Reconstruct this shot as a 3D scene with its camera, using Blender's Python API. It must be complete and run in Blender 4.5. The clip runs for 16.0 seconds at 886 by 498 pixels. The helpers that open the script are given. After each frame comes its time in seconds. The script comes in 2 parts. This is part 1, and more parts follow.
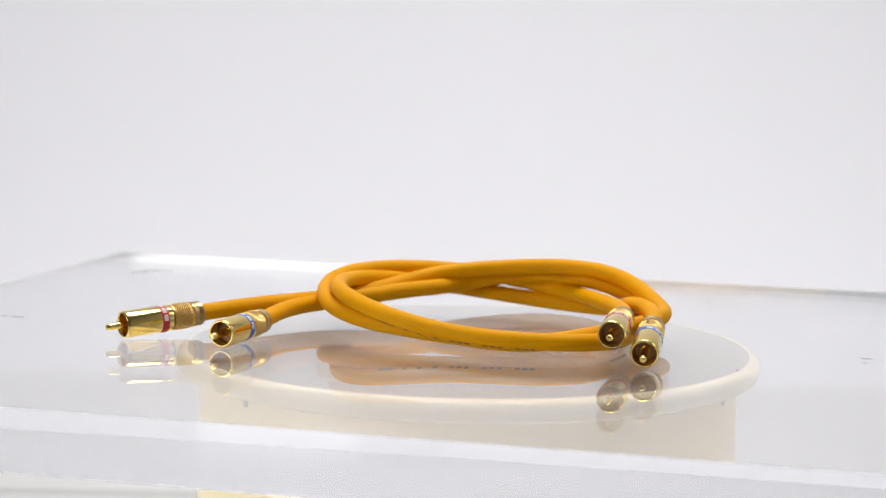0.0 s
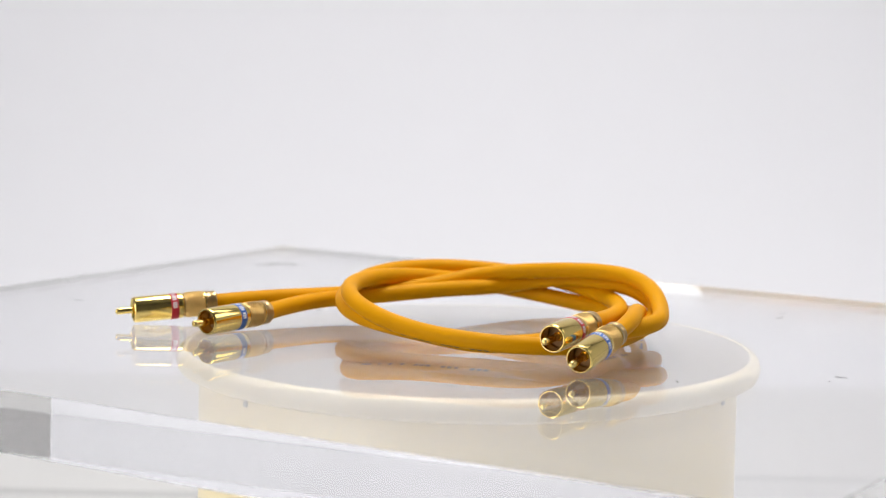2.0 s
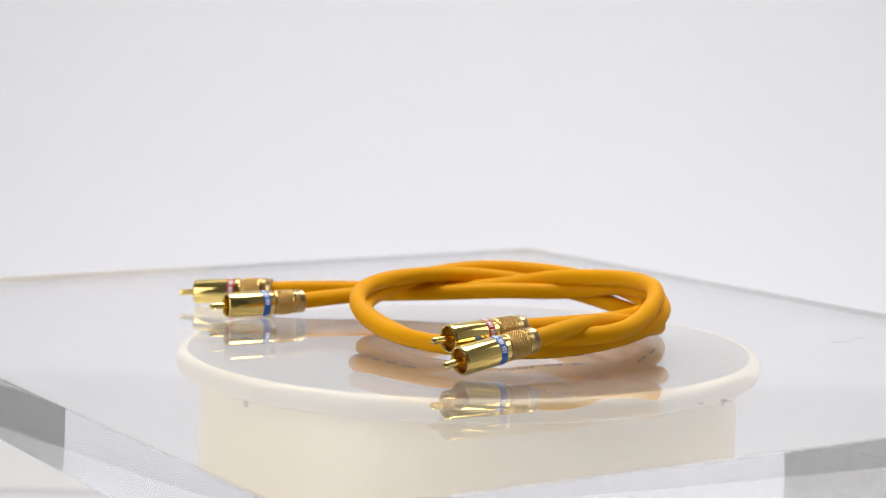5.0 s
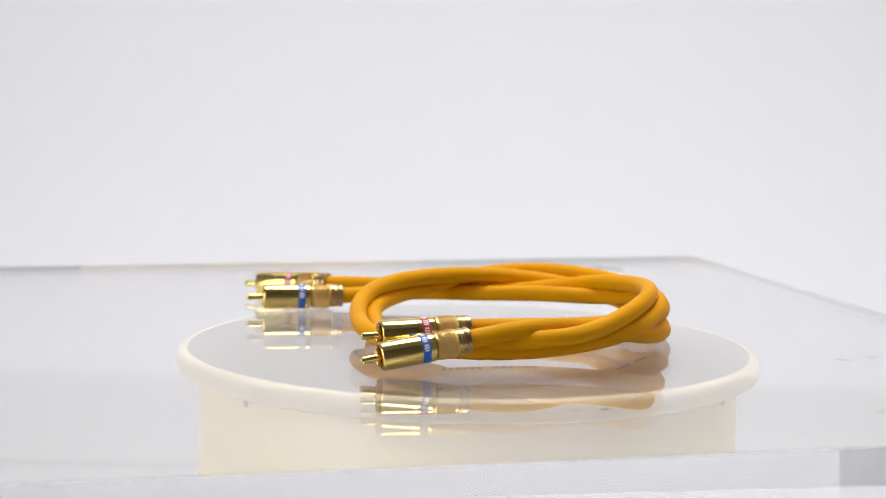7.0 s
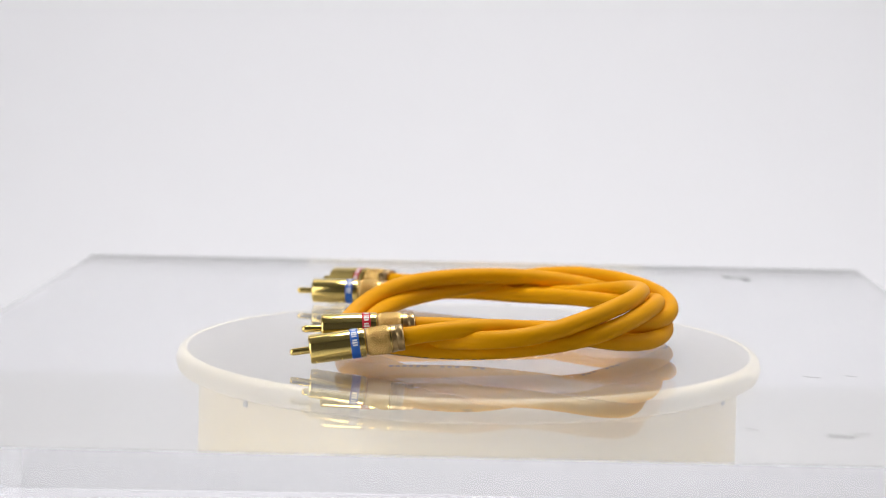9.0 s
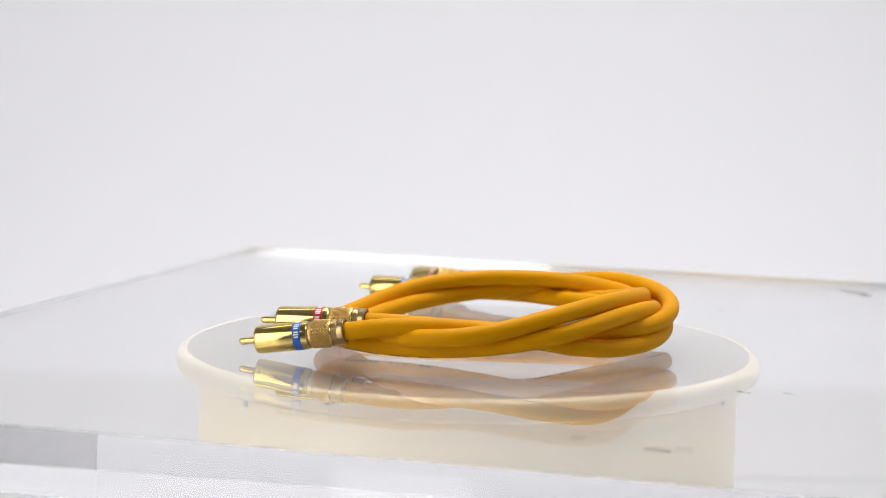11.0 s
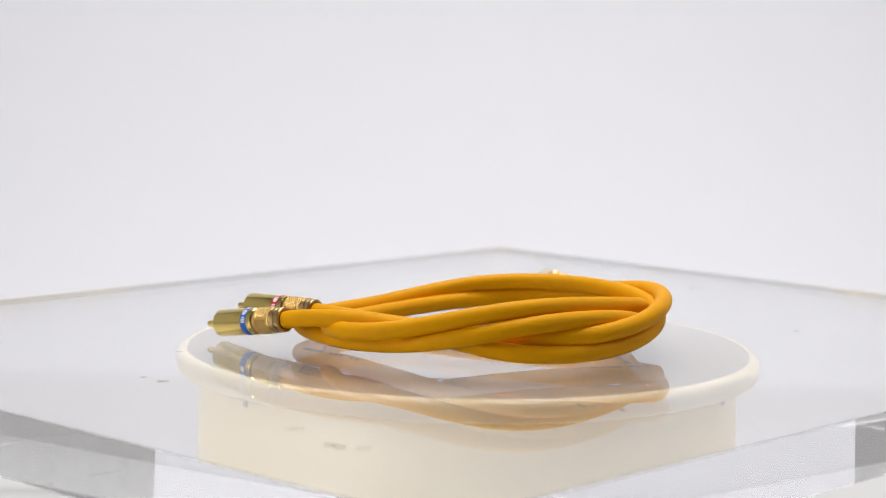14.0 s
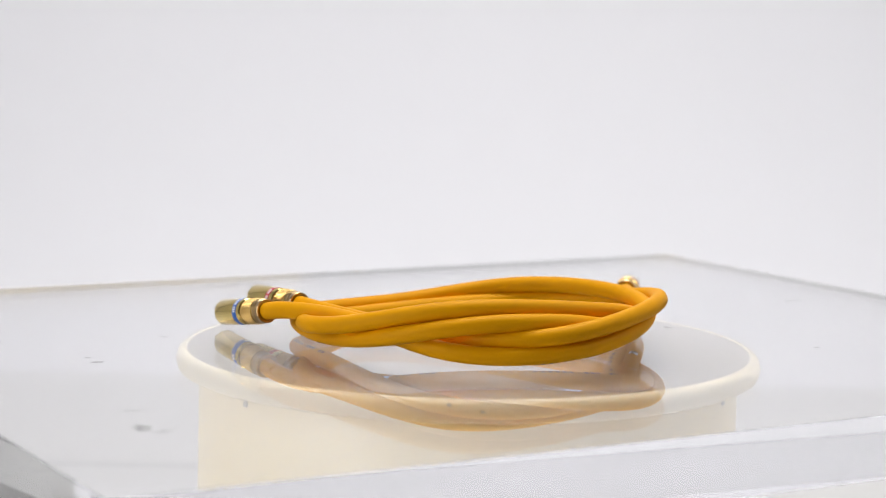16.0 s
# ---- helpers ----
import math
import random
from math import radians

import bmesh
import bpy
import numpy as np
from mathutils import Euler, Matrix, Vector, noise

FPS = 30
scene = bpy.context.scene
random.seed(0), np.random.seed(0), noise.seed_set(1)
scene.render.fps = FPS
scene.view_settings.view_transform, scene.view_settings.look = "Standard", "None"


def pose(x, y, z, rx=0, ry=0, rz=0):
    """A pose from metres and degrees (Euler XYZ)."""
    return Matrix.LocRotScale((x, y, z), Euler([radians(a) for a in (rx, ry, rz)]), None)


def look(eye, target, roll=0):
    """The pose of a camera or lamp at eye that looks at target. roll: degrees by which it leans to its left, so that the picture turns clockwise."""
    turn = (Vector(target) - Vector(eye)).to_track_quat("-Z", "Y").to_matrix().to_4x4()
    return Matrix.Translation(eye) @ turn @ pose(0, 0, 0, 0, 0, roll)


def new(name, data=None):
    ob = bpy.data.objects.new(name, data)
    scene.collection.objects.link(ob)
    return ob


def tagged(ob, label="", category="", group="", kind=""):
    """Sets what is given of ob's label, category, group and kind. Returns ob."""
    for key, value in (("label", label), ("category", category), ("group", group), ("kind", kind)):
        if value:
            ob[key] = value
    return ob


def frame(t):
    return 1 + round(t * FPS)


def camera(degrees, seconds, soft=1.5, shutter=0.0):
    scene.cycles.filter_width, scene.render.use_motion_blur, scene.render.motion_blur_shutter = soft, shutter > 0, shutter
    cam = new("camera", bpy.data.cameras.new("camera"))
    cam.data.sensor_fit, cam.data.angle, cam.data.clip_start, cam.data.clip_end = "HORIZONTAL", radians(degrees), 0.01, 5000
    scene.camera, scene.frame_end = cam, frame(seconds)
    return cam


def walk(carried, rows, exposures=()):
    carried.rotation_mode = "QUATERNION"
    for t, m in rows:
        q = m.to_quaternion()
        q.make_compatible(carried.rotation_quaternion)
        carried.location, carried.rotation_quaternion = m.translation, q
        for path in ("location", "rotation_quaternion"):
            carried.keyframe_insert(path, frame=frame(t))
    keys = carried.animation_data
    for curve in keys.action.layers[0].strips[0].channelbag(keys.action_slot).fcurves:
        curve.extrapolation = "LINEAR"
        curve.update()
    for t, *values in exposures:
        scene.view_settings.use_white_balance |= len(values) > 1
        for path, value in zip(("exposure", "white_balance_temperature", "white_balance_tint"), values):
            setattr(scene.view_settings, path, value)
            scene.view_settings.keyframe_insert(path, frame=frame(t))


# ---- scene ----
OMEGA = 8.4090          # degrees a second, clockwise from above

# ---- camera ----
cam = camera(24.869, 16.0, soft=1.0)
EYE = (0.0, -0.9624, 0.1525)
cam.data.dof.use_dof, cam.data.dof.focus_distance, cam.data.dof.aperture_fstop = True, 0.91, 9.5
CAM = look(EYE, (EYE[0] + -0.013575, EYE[1] + 1.0, EYE[2] + -0.115300), 1.059)
walk(cam, [(0.0, CAM), (16.0, CAM)])

# ---- light ----
world = bpy.data.worlds.new("world")
scene.world = world
world.use_nodes = True
wn = world.node_tree.nodes
wn["Background"].inputs[0].default_value = (0.95, 0.95, 1.0, 1)
wn["Background"].inputs[1].default_value = 0.04
scene.view_settings.exposure = 0.0
scene.cycles.max_bounces, scene.cycles.transmission_bounces, scene.cycles.glossy_bounces = 20, 16, 16


def softbox(name, eye, target, sx, sy, power, colour=(1, 1, 1)):
    lamp = bpy.data.lights.new(name, "AREA")
    lamp.shape, lamp.size, lamp.size_y, lamp.energy, lamp.color = "RECTANGLE", sx, sy, power, colour
    ob = new(name, lamp)
    ob.matrix_basis = look(eye, target)
    return ob


softbox("softbox_top", (0.05, 0.28, 1.35), (0, 0.05, 0), 0.75, 0.6, 16.5)
softbox("side_light", (-1.05, -0.80, 0.40), (0, 0, 0.08), 0.80, 1.10, 7.4)
# Added unseen fill from the right; lifts the body's darker side.
softbox("side_light", (1.30, 0.05, 1.05), (0, 0, 0), 0.7, 0.6, 3.6)
# Added unseen fill: brightens the sweep and what the shell tops mirror.
softbox("backdrop_fill", (0.04, 0.85, 1.75), (0.04, 1.5, 0.65), 2.4, 0.5, 10.0)


# ---- materials ----
def material(name):
    m = bpy.data.materials.new(name)
    m.use_nodes = True
    return m, m.node_tree.nodes, m.node_tree.links, m.node_tree.nodes["Principled BSDF"]


def plain(name, colour, rough, metal=0.0, mottled=0.06, scale=40.0, bump=0.0, bump_scale=400.0):
    """A surface whose colour drifts a little at one scale and whose relief sits at a finer one."""
    m, n, l, b = material(name)
    b.inputs["Roughness"].default_value, b.inputs["Metallic"].default_value = rough, metal
    tex = n.new("ShaderNodeTexCoord")
    big = n.new("ShaderNodeTexNoise")
    big.inputs["Scale"].default_value, big.inputs["Detail"].default_value = scale, 4
    l.new(tex.outputs["Object"], big.inputs["Vector"])
    ramp = n.new("ShaderNodeMix")
    ramp.data_type = "RGBA"
    lo = [c * (1 - mottled) for c in colour]
    hi = [min(1, c * (1 + mottled)) for c in colour]
    ramp.inputs["A"].default_value, ramp.inputs["B"].default_value = (*lo, 1), (*hi, 1)
    l.new(big.outputs["Fac"], ramp.inputs["Factor"])
    l.new(ramp.outputs["Result"], b.inputs["Base Color"])
    if bump:
        fine = n.new("ShaderNodeTexNoise")
        fine.inputs["Scale"].default_value = bump_scale
        l.new(tex.outputs["Object"], fine.inputs["Vector"])
        rel = n.new("ShaderNodeBump")
        rel.inputs["Strength"].default_value, rel.inputs["Distance"].default_value = bump, 0.0005
        l.new(fine.outputs["Fac"], rel.inputs["Height"])
        l.new(rel.outputs["Normal"], b.inputs["Normal"])
    return m


def clear(name):
    m, n, l, b = material(name)
    g = n.new("ShaderNodeBsdfGlass")
    g.inputs["IOR"].default_value, g.inputs["Roughness"].default_value = 1.49, 0.0
    g.inputs["Color"].default_value = (0.995, 0.996, 0.998, 1)
    l.new(g.outputs["BSDF"], n["Material Output"].inputs["Surface"])
    return m


M_CABLE = plain("orange_rubber", (0.78, 0.342, 0.0), 0.52, 0, 0.08, 60, 0.06, 1500)
M_CABLE.node_tree.nodes["Principled BSDF"].inputs["Specular IOR Level"].default_value = 0.09
M_GOLD = plain("gold_plate", (0.82, 0.62, 0.21), 0.12, 1.0, 0.05, 120)
M_GOLD_DULL = plain("brushed_gold", (0.66, 0.43, 0.15), 0.32, 1.0, 0.08, 200)
M_INSIDE = plain("brown_insulator", (0.30, 0.15, 0.05), 0.4)
M_RED = plain("red_band", (0.55, 0.012, 0.03), 0.4)
M_BLUE = plain("blue_band", (0.02, 0.12, 0.5), 0.4)
M_WHITE = plain("white_print", (0.85, 0.85, 0.85), 0.5)
M_INK = plain("dark_ink", (0.13, 0.060, 0.008), 0.6)
M_ACRYLIC = clear("clear_acrylic")


def dirt(name, density):
    """Thin dirt: grains that cover part of what lies under them."""
    m, n, l, b = material(name)
    b.inputs["Base Color"].default_value, b.inputs["Roughness"].default_value = (0.12, 0.11, 0.11, 1), 0.8
    grain = n.new("ShaderNodeTexNoise")
    grain.inputs["Scale"].default_value, grain.inputs["Detail"].default_value = 450, 5
    tex = n.new("ShaderNodeTexCoord")
    l.new(tex.outputs["Object"], grain.inputs["Vector"])
    span = n.new("ShaderNodeMapRange")
    span.inputs["From Min"].default_value, span.inputs["From Max"].default_value = 0.40, 0.68
    span.inputs["To Min"].default_value, span.inputs["To Max"].default_value = 0.0, density
    l.new(grain.outputs["Fac"], span.inputs["Value"])
    l.new(span.outputs["Result"], b.inputs["Alpha"])
    return m


M_SMUDGE = [dirt("thin_dirt", 0.18), dirt("thick_dirt", 0.6)]
M_CREAM = plain("cream_plastic", (0.68, 0.59, 0.41), 0.35, 0, 0.02, 15)
# Warmer cream, with its colour also lifted to offset shade below the disc.
M_BODY = plain("lifted_warm_cream", (0.94, 0.80, 0.51), 0.3, 0, 0.02, 15)
M_DISC = plain("grey_mat", (0.22, 0.20, 0.18), 0.6, 0, 0.03, 25)
M_BACK = plain("white_backdrop", (0.819, 0.811, 0.842), 0.8, 0, 0.01, 2)
M_TABLE = plain("white_laminate", (0.60, 0.592, 0.585), 0.5, 0, 0.015, 6)
# Greyer than the sweep, to take down its overlit foot.
M_BOARD = plain("dimmed_sweep_white", (0.64, 0.63, 0.62), 0.6, 0, 0.015, 6)
# Tones of the unseen added room, set by what gold and plate reflect.
M_ROOM = plain("pale_unseen_room", (0.62, 0.61, 0.60), 0.8, 0, 0.03, 3)
M_CEILING = plain("mid_unseen_ceiling", (0.45, 0.45, 0.44), 0.8, 0, 0.02, 3)
M_SEAM = plain("grey_seam", (0.50, 0.495, 0.49), 0.7)
M_DARK = plain("dark_unseen_room", (0.16, 0.156, 0.15), 0.8, 0, 0.05, 3)
M_NOTCH = plain("grey_notch", (0.35, 0.34, 0.34), 0.6)
M_FERRULE = plain("bronze_ferrule", (0.50, 0.34, 0.16), 0.30, 1.0, 0.1, 300)


# ---- mesh helpers ----
def part(name, bm, material_, parent=None, label="", smooth=True):
    me = bpy.data.meshes.new(name)
    bm.normal_update()
    bm.to_mesh(me)
    bm.free()
    me.materials.append(material_)
    if smooth:
        for p in me.polygons:
            p.use_smooth = True
        me.set_sharp_from_angle(angle=radians(35))
    ob = new(name, me)
    if parent:
        ob.parent = parent
    return tagged(ob, label)


def box_bm(x0, x1, y0, y1, z0, z1, bevel=0.0, seg=2):
    bm = bmesh.new()
    bmesh.ops.create_cube(bm, size=1.0)
    for v in bm.verts:
        v.co = (x0 if v.co.x < 0 else x1, y0 if v.co.y < 0 else y1, z0 if v.co.z < 0 else z1)
    if bevel:
        bmesh.ops.bevel(bm, geom=bm.edges[:], offset=bevel, segments=seg, profile=0.5, affect="EDGES")
    return bm


def lathe(profile, steps=64, axis="Z"):
    """Turn (radius, height) pairs round the axis; a radius of nought closes the end."""
    bm = bmesh.new()
    rings = []
    for r, h in profile:
        if r <= 0:
            rings.append([bm.verts.new((0, 0, h))])
        else:
            rings.append([bm.verts.new((r * math.cos(2 * math.pi * i / steps), r * math.sin(2 * math.pi * i / steps), h)) for i in range(steps)])
    for a, b in zip(rings, rings[1:]):
        for i in range(steps):
            j = (i + 1) % steps
            if len(a) == 1 and len(b) > 1:
                bm.faces.new((a[0], b[j], b[i]))
            elif len(b) == 1 and len(a) > 1:
                bm.faces.new((a[i], a[j], b[0]))
            elif len(a) > 1:
                bm.faces.new((a[i], a[j], b[j], b[i]))
    bmesh.ops.recalc_face_normals(bm, faces=bm.faces[:])
    if axis == "X":
        bmesh.ops.rotate(bm, verts=bm.verts[:], matrix=Matrix.Rotation(radians(90), 3, "Y"))
    return bm


# ---- setting ----
FLOOR = -0.19


def backdrop():
    """A white sweep behind the table: cove and wall in one sheet with a little thickness."""
    bm = bmesh.new()
    cove = [(0.9 + 0.6 * math.sin(a), 0.6 - 0.6 * math.cos(a)) for a in np.linspace(0, math.pi / 2, 16)]
    prof = [(0.8034, 0.0)] + cove + [(1.5, 2.3), (1.51, 2.3), (1.51, -0.03), (0.8034, -0.03)]
    lines = [[bm.verts.new((x, y, z + FLOOR)) for y, z in prof] for x in (-1.7, 1.7)]
    n = len(prof)
    for i in range(n):
        bm.faces.new((lines[0][i], lines[1][i], lines[1][(i + 1) % n], lines[0][(i + 1) % n]))
    bmesh.ops.recalc_face_normals(bm, faces=bm.faces[:])
    return tagged(part("backdrop", bm, M_BACK), "seamless white sweep behind the turntable", "backdrop", kind="structure")


def table():
    """The white top on which the turntable stands."""
    top = part("table_top", box_bm(-1.7, 1.7, -1.5, 0.4358, FLOOR - 0.03, FLOOR, 0.002, 2), M_TABLE, smooth=False)
    return tagged(top, "wide white laminate table top under the turntable", "table", kind="structure")


def rear_board():
    # Added slab whose darker colour stands in for less light on the sweep.
    top = part("dimming_board", box_bm(-1.7, 1.7, 0.4532, 0.8030, FLOOR - 0.03, FLOOR, 0.002, 2), M_BOARD, smooth=False)
    return tagged(top, "added board behind the table top, greyer to dim the sweep", "table", kind="structure")


def studio():
    """Unseen plain walls, floor and ceiling, added to close the place and shape reflections."""
    z0, z1 = FLOOR - 0.75, 2.4
    for name, b in (("wall_north", (-1.8, 1.8, 1.7, 1.8, z0, z1)), ("wall_south", (-1.8, 1.8, -2.1, -2.0, z0, z1)),
                    ("wall_east", (1.8, 1.9, -2.1, 1.8, z0, z1)), ("wall_west", (-1.9, -1.8, -2.1, 1.8, z0, z1)),
                    ("ceiling", (-1.9, 1.9, -2.1, 1.8, z1, z1 + 0.1)), ("floor", (-1.9, 1.9, -2.1, 1.8, z0 - 0.1, z0))):
        tagged(part(name, box_bm(*b), M_CEILING if name == "ceiling" else M_DARK if name in ("floor", "wall_south") else M_ROOM, smooth=False), "added unseen studio " + name.split("_")[0], name.split("_")[0], kind="structure")


def seam():
    bm = box_bm(-1.69, 1.69, 0.4362, 0.4528, FLOOR - 0.03, FLOOR - 0.0003, 0.0001, 1)
    return tagged(part("trim", bm, M_SEAM, smooth=False), "thin grey seam strip across the white table", "trim", kind="structure")


backdrop()
table()
rear_board()
studio()
seam()

# ---- turntable ----
PLATE_T = 0.026
GAP = 0.0012


def turntable():
    base = new("turntable")
    tagged(base, "round cream plastic display turntable standing on white sweep", "turntable")
    z = -PLATE_T - GAP
    part("body", lathe([(0, FLOOR), (0.1305, FLOOR), (0.1320, FLOOR + 0.001), (0.1320, FLOOR + 0.006), (0.1305, FLOOR + 0.007), (0.1295, z - 0.0125), (0.1285, z - 0.0110), (0, z - 0.0110)], 160), M_BODY, base)
    for deg in (-139.2, -26.0):
        bm = box_bm(-0.0013, 0.0013, -0.0012, 0.0012, -0.0016, 0.0016, 0.0008, 2)
        bmesh.ops.transform(bm, verts=bm.verts[:], matrix=pose(0.1296 * math.cos(radians(deg)), 0.1296 * math.sin(radians(deg)), z - 0.0140, 0, 0, deg + 90))
        part("notch", bm, M_NOTCH, base, "small grey moulding notch")
    top = part("disc", lathe([(0.1182, z - 0.0105), (0.1364, z - 0.0105), (0.1393, z - 0.0092), (0.1404, z - 0.0060), (0.1394, z - 0.0022), (0.1374, z - 0.0003), (0.1357, z), (0.1351, z - 0.0006), (0.1351, z - 0.004), (0.1182, z - 0.004)], 200), M_CREAM, base, "cream turning disc with rounded rim")
    part("mat", lathe([(0, z - 0.0006), (0.1350, z - 0.0006), (0.1350, z - 0.0038), (0, z - 0.0038)], 160), M_DISC, top, "pale grey disc surface")
    return top


SMUDGES = [(-0.1935, 0.2097, 0, 0.0120, 0.0030), (-0.1813, 0.2169, 0, 0.0140, 0.0030), (-0.2256, 0.0271, 0, 0.0080, 0.0012), (0.1838, -0.0463, 0, 0.0060, 0.0015), (0.1322, 0.1203, 58, 0.0090, 0.0009), (0.1322, 0.1391, 58, 0.0060, 0.0008), (-0.1896, 0.2162, 75, 0.0120, 0.0030), (0.2522, 0.0802, 75, 0.0120, 0.0030), (0.2490, 0.0895, 75, 0.0080, 0.0040), (0.2342, 0.0514, 75, 0.0060, 0.0040), (-0.2331, 0.0293, 134, 0.0030, 0.0020), (-0.1041, 0.1297, 134, 0.0040, 0.0012), (-0.0957, 0.0461, 134, 0.0050, 0.0012), (0.1188, -0.0852, 134, 0.0040, 0.0010), (0.1799, -0.0591, 134, 0.0040, 0.0010)]


def smear_bm(length, width, seed):
    """A thin ragged patch of dirt, drawn out one way."""
    rnd = random.Random(seed)
    bm = bmesh.new()
    n = 22
    edge = [bm.verts.new((length / 2 * math.cos(a) * rnd.uniform(0.7, 1.2), width * 1.6 * math.sin(a) * rnd.uniform(0.5, 1.3), 0)) for a in (2 * math.pi * k / n for k in range(n))]
    hub = bm.verts.new((0, 0, 0))
    for k in range(n):
        bm.faces.new((hub, edge[k], edge[(k + 1) % n]))
    return bm


def acrylic_plate():
    bm = box_bm(-0.2925, 0.2740, -0.2400, 0.2400, -PLATE_T, 0, 0.0001, 1)
    bmesh.ops.rotate(bm, verts=bm.verts[:], matrix=Matrix.Rotation(radians(-14.7), 3, "Z"))
    ob = part("acrylic_plate", bm, M_ACRYLIC, smooth=False)
    ob.visible_shadow = False
    for i, (x, y, turn, length, width) in enumerate(SMUDGES):
        smear = part("smudge", smear_bm(length, width, i), M_SMUDGE[width <= 0.003], ob, "faint grey smudge", smooth=False)
        smear.matrix_basis = pose(x, y, 0.00012, 0, 0, turn)
    return tagged(ob, "thick clear acrylic plate lying on turning disc", "plate")


# ---- the cables ----
CABLE_R = 0.0041
RED_LINE = [(-0.1563, -0.0332, 0.0070), (-0.1302, -0.0105, 0.0099), (-0.1057, 0.0155, 0.0104), (-0.0789, 0.0410, 0.0098), (-0.0467, 0.0618, 0.0120), (-0.0227, 0.0851, 0.0186), (0.0131, 0.0837, 0.0230), (0.0749, 0.0625, 0.0282), (0.0942, 0.0098, 0.0129), (0.0961, -0.0215, 0.0129), (0.0304, -0.0620, 0.0040), (0.0025, -0.0511, 0.0066), (-0.0529, -0.0285, 0.0095), (-0.0762, 0.0217, 0.0137), (-0.0682, 0.0723, 0.0233), (-0.0032, 0.1034, 0.0203), (0.0511, 0.0894, 0.0108), (0.0719, 0.0233, 0.0120), (0.0759, -0.0427, 0.0194), (0.0501, -0.1014, 0.0131)]
BLUE_LINE = [(-0.1082, -0.0567, 0.0053), (-0.1007, -0.0171, 0.0078), (-0.0896, 0.0216, 0.0091), (-0.0611, 0.0444, 0.0098), (-0.0315, 0.0623, 0.0134), (-0.0091, 0.0868, 0.0118), (0.0223, 0.0912, 0.0195), (0.0679, 0.0674, 0.0203), (0.0912, 0.0342, 0.0106), (0.0785, -0.0228, 0.0034), (0.0564, -0.0762, 0.0086), (-0.0105, -0.0581, 0.0075), (-0.0580, -0.0275, 0.0195), (-0.0714, 0.0400, 0.0209), (-0.0375, 0.0904, 0.0163), (0.0242, 0.1000, 0.0054), (0.0773, 0.0615, 0.0039), (0.0777, 0.0125, 0.0158), (0.0924, -0.0480, 0.0218), (0.0488, -0.1233, -0.0116)]


def spline(ctrl, count):
    c = [Vector(p) for p in ctrl]
    n = len(c) - 3
    out = []
    for i in range(count):
        s = i / (count - 1) * n
        k = min(int(s), n - 1)
        s -= k
        out.append(c[k] * ((1 - s) ** 3 / 6) + c[k + 1] * ((3 * s ** 3 - 6 * s * s + 4) / 6) + c[k + 2] * ((-3 * s ** 3 + 3 * s * s + 3 * s + 1) / 6) + c[k + 3] * (s ** 3 / 6))
    return out


def seated(pts, ends):
    """Bring both ends of a line into the backs of its plugs."""
    reach = 70
    for (tip, back, start), first in zip(ends, (True, False)):
        tip, back = Vector(tip), Vector(back)
        inner = back + 0.003 * (tip - back).normalized()
        shift = back - pts[0 if first else -1]
        for k in range(reach):
            j = k if first else len(pts) - 1 - k
            w = 0.5 + 0.5 * math.cos(math.pi * k / reach)
            pts[j] = pts[j] + shift * w
        pts = [inner] + pts if first else pts + [inner]
    return pts


def tube(pts, radius, steps=20):
    bm = bmesh.new()
    rings = []
    up = Vector((0, 0, 1))
    for i, p in enumerate(pts):
        d = (pts[min(i + 1, len(pts) - 1)] - pts[max(i - 1, 0)]).normalized()
        side = d.cross(up).normalized()
        top = side.cross(d)
        rings.append([bm.verts.new(p + radius * (math.cos(a) * side + math.sin(a) * top)) for a in (2 * math.pi * k / steps for k in range(steps))])
    for a, b in zip(rings, rings[1:]):
        for k in range(steps):
            j = (k + 1) % steps
            bm.faces.new((a[k], a[j], b[j], b[k]))
    bm.faces.new(rings[0])
    bm.faces.new(rings[-1])
    bmesh.ops.recalc_face_normals(bm, faces=bm.faces[:])
    return bm


def axis_pose(back, tip):
    """Local x runs from the connector's back end to its pin."""
    b, t = Vector(back), Vector(tip)
    x = (t - b).normalized()
    y = Vector((0, 0, 1)).cross(x).normalized()
    z = x.cross(y)
    m = Matrix((x, y, z)).transposed().to_4x4()
    m.translation = b
    return m


def knurl(x0, x1, radius, depth, count=30, steps=180, rings=44):
    """A grip with crossed spiral grooves, so that small diamonds stand proud."""
    bm = bmesh.new()
    rows = []
    twist = count * 0.55 / (2 * radius)

    def groove(v):
        v = v % 1.0
        return max(0.0, 1 - abs(v - 0.5) / 0.42)

    for i in range(rings + 1):
        x = x0 + (x1 - x0) * i / rings
        edge = min(1.0, 6 * min(i, rings - i) / rings)
        ring = []
        for k in range(steps):
            a = 2 * math.pi * k / steps
            g = max(groove((a * count / 2 + (x - x0) * twist * 2) / math.pi / 1.0), groove((a * count / 2 - (x - x0) * twist * 2) / math.pi / 1.0))
            r = radius - depth * (g * edge + 1.2 * (1 - edge))
            ring.append(bm.verts.new((x, r * math.cos(a), r * math.sin(a))))
        rows.append(ring)
    for a, b in zip(rows, rows[1:]):
        for k in range(steps):
            j = (k + 1) % steps
            bm.faces.new((a[k], a[j], b[j], b[k]))
    bmesh.ops.recalc_face_normals(bm, faces=bm.faces[:])
    return bm


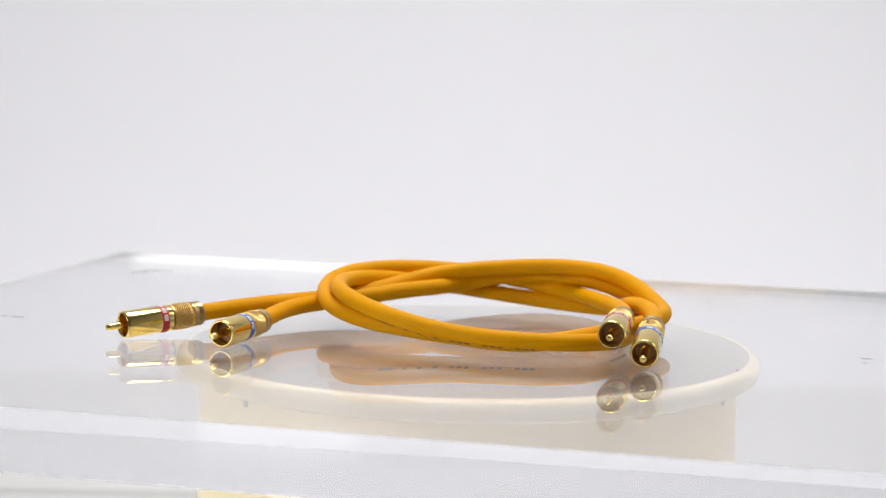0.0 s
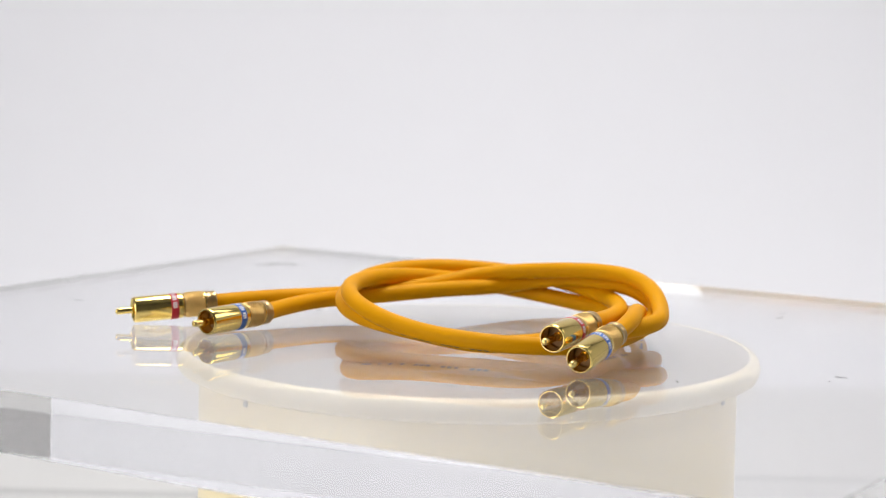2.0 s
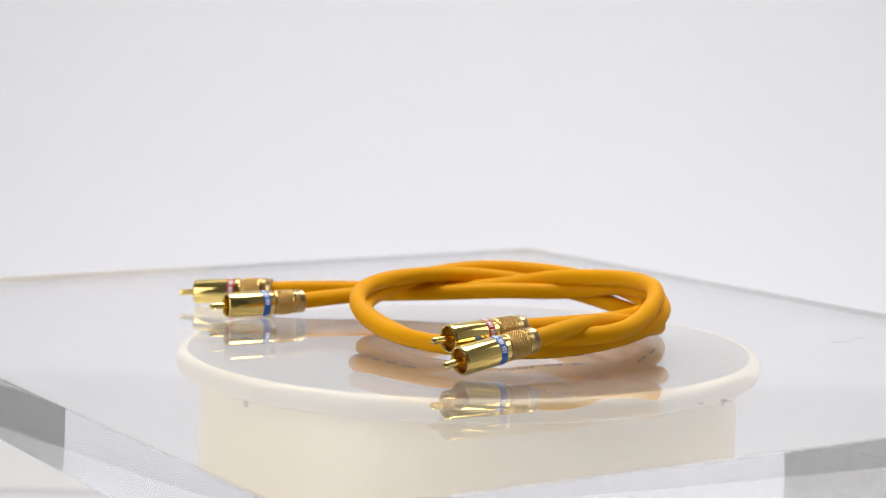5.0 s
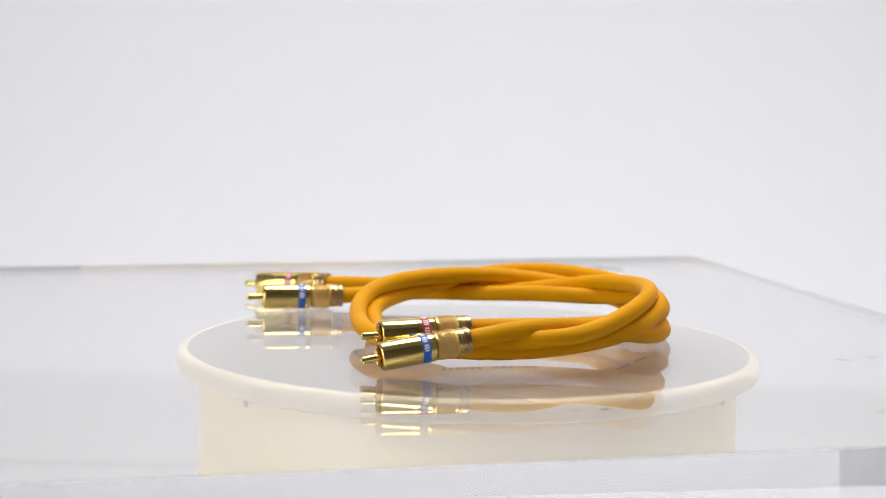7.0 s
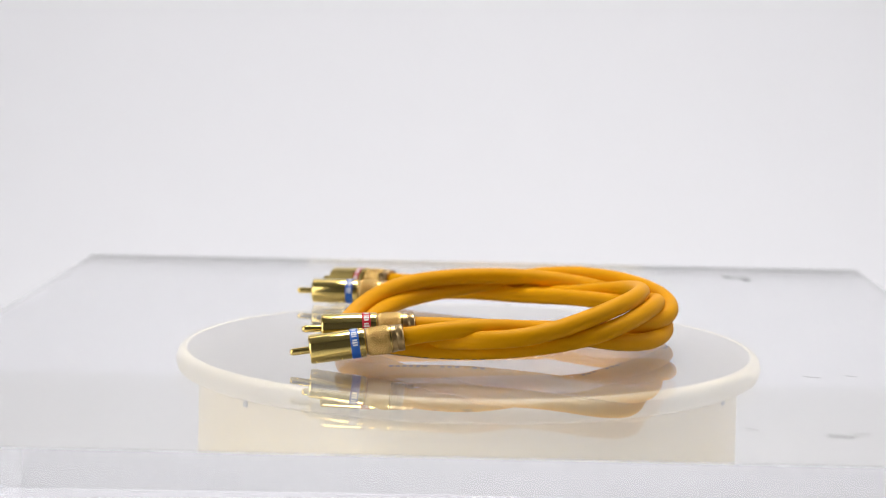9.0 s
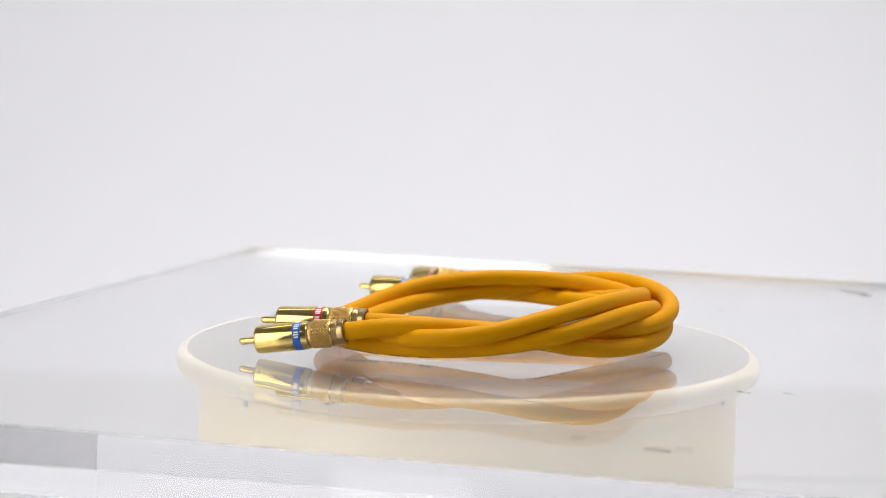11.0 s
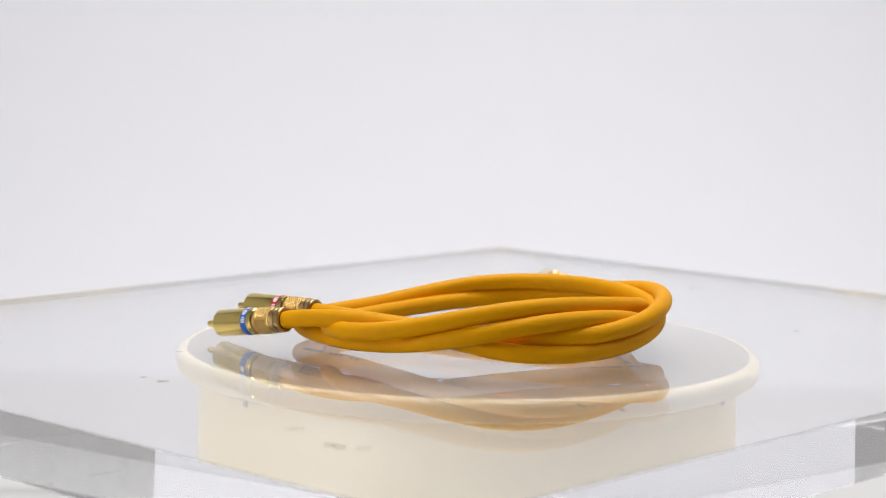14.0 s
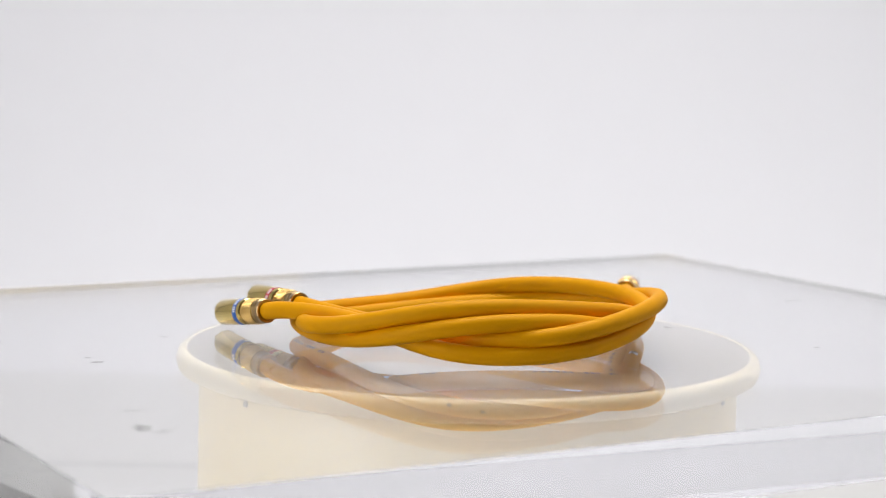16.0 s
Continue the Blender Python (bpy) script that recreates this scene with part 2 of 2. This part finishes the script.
def lettering(x0, x1, radius, spans, steps=4):
    """Blocks that stand for small writing round a band: (start, end) in degrees about x, with the share of the band's width."""
    bm = bmesh.new()
    mid, half = (x0 + x1) / 2, (x1 - x0) / 2
    for a0, a1, share in spans:
        ring = []
        for k in range(steps + 1):
            a = radians(a0 + (a1 - a0) * k / steps)
            ring.append([bm.verts.new((mid + e * half * share, radius * math.cos(a), radius * math.sin(a))) for e in (-1, 1)])
        for p, q in zip(ring, ring[1:]):
            bm.faces.new((p[0], p[1], q[1], q[0]))
    return bm


def writing_spans(start):
    """Three short words of slim letters."""
    spans, a = [], start
    for word in (3, 3, 3):
        for k in range(word):
            spans.append((a, a + 6.4, 0.58 if (k + word) % 2 else 0.70))
            a += 9.5
        a += 7.0
    return spans


def plug(cable, m, band, band_name, start):
    """A gold phono plug along x, from its ferrule at nought to its pin."""
    shell = part("plug_shell", lathe([(0.0044, 0.0167), (0.0058, 0.0167), (0.0063, 0.0172), (0.0064, 0.0180), (0.0064, 0.0404), (0.0062, 0.0411), (0.0058, 0.0415), (0.0055, 0.0415), (0.0052, 0.0411), (0.0050, 0.0400), (0.0050, 0.0335), (0.0, 0.0335)], 72, "X"), M_GOLD, cable, "polished gold plug shell")
    part("insulator", lathe([(0.0, 0.0346), (0.0044, 0.0346), (0.00494, 0.0342), (0.00494, 0.0337)], 48, "X"), M_INSIDE, shell, "dark brown insulator")
    part("pin", lathe([(0.0021, 0.0340), (0.0021, 0.0358), (0.0016, 0.0362), (0.0016, 0.0484), (0.00145, 0.0494), (0.0009, 0.0500), (0.0, 0.0502)], 32, "X"), M_GOLD, shell, "gold centre pin")
    part("colour_band", lathe([(0.00638, 0.0196), (0.00645, 0.0197), (0.00645, 0.0233), (0.00638, 0.0234)], 72, "X"), band, shell, band_name + " printed ring")
    part("lettering", lettering(0.0197, 0.0233, 0.00650, writing_spans(start) + writing_spans(start + 180)), M_WHITE, shell, "white bars of small writing")
    grip = part("knurled_grip", knurl(0.0061, 0.0162, 0.0064, 0.00050, 28, 252, 72), M_GOLD_DULL, cable, "knurled gold grip")
    part("neck", lathe([(0.0040, 0.0158), (0.0056, 0.0158), (0.0056, 0.0170), (0.0040, 0.0170)], 48, "X"), M_INSIDE, grip)
    ferrule = part("ferrule", lathe([(0.0, 0.0012), (0.0043, 0.0012), (0.0044, 0.0002), (0.0048, 0.0), (0.0055, 0.0001), (0.0058, 0.0005), (0.0058, 0.0026), (0.0056, 0.0029), (0.0056, 0.0031), (0.0059, 0.0034), (0.0060, 0.0052), (0.0057, 0.0055), (0.0055, 0.0060), (0.0040, 0.0062)], 64, "X"), M_FERRULE, cable, "bronze-gold stepped ferrule")
    part("collar", lathe([(0.0056, 0.00545), (0.0061, 0.00555), (0.0061, 0.00605), (0.0056, 0.00615)], 64, "X"), M_GOLD, ferrule, "thin polished gold collar")
    for ob in (shell, grip, ferrule):
        ob.matrix_basis = m


def printed_line(pts, jacket):
    """Dark bars of small writing along the jacket, low on its outer side."""
    bm = bmesh.new()
    n = len(pts)
    words, k, i = (3, 3, 3, 1, 1, 1, 3, 2, 3, 6), 0, int(n * 0.14)
    lean = [(0.0, 100), (0.2, 100), (0.46, 66), (0.52, 65), (0.55, 64), (0.62, 62), (0.8, 74), (1.0, 78)]
    while i < n * 0.92:
        if not any(a < i / n < b for a, b in ((0.14, 0.21), (0.46, 0.62), (0.80, 0.92))):
            i += 1
            continue
        for letter in range(words[k % len(words)]):
            if i + 3 >= n:
                break
            quad = []
            for j, (da, db) in ((i, (-12, 12)), (i + 2, (-12, 12))):
                d = (pts[j + 1] - pts[j - 1]).normalized()
                side = d.cross(Vector((0, 0, 1))).normalized()
                top = side.cross(d)
                a0 = np.interp(j / n, [q[0] for q in lean], [q[1] for q in lean])
                for da_ in (da, 0, db):
                    a = radians(a0 + da_)
                    quad.append(bm.verts.new(pts[j] + (CABLE_R + 0.00006) * (-math.cos(a) * side - math.sin(a) * top)))
            bm.faces.new((quad[0], quad[1], quad[4], quad[3]))
            bm.faces.new((quad[1], quad[2], quad[5], quad[4]))
            i += 3
        i += 4 if k % len(words) < len(words) - 1 else 40
        k += 1
    tagged(part("printed_line", bm, M_INK, jacket, "dark bars of small writing"), kind="stuff")


def cable_tag(pts, at, length, a0, a1, jacket, bars):
    """A paper tag round part of a jacket, from a0 to a1 degrees, with dark bars for its small writing."""
    reach = max(2, int(length / 0.00186))
    for name, lift, mat, spans in (("tag", 0.00012, M_WHITE, [(0, reach, a0, a1)]), ("tag_print", 0.00020, M_INK, bars)):
        bm = bmesh.new()
        for i0, i1, b0, b1 in spans:
            rows = []
            for i in range(at + i0, at + i1 + 1):
                d = (pts[i + 1] - pts[i - 1]).normalized()
                side = d.cross(Vector((0, 0, 1))).normalized()
                top = side.cross(d)
                rows.append([bm.verts.new(pts[i] + (CABLE_R + lift) * (math.cos(a) * side + math.sin(a) * top)) for a in np.radians(np.linspace(b0, b1, 25))])
            for p, q in zip(rows, rows[1:]):
                for k in range(24):
                    bm.faces.new((p[k], p[k + 1], q[k + 1], q[k]))
        part(name, bm, mat, jacket, "white paper tag" if name == "tag" else "dark bars of small writing")


# pin tips and back ends of the plugs
PLUGS = {
    "red": [((-0.1685, -0.0407, 0.0063), (-0.1290, -0.0102, 0.0095), 0), ((0.0617, -0.0916, 0.0141), (0.0709, -0.0427, 0.0161), 0)],
    "blue": [((-0.1158, -0.0642, 0.0069), (-0.0985, -0.0178, 0.0074), 0), ((0.0759, -0.0994, 0.0061), (0.0841, -0.0506, 0.0133), 0)],
}
TURNERS = [turntable(), acrylic_plate()]
for nm, ctrl, band, print_it in (("red", RED_LINE, M_RED, False), ("blue", BLUE_LINE, M_BLUE, True)):
    cable = new("audio_cable")
    tagged(cable, "coiled orange audio cable with gold plugs banded %s, on clear plate" % nm, "cable", "pair of audio cables")
    line = seated(spline(ctrl, 900), PLUGS[nm])
    jacket = part("jacket", tube(line[::2], CABLE_R), M_CABLE, cable, "matt orange rubber jacket")
    if print_it:
        printed_line(line, jacket)
    if nm == "red":
        cable_tag(line[::2], 69, 0.0075, -130, -70, jacket, [(0, 1, -118, -96), (1, 2, -112, -84), (3, 4, -104, -80)])
    else:
        cable_tag(line[::2], 414, 0.0050, -180, 180, jacket, [(0, 1, 190, 214), (1, 2, 160, 200), (0, 1, -30, -8)])
    for tip, back, start in PLUGS[nm]:
        plug(cable, axis_pose(back, tip), band, nm, start)
    TURNERS.append(cable)


def motions():
    rows = [(2.0 * k, pose(0, 0, 0, 0, 0, -OMEGA * 2.0 * k)) for k in range(9)]
    for ob in TURNERS:
        walk(ob, rows)


motions()
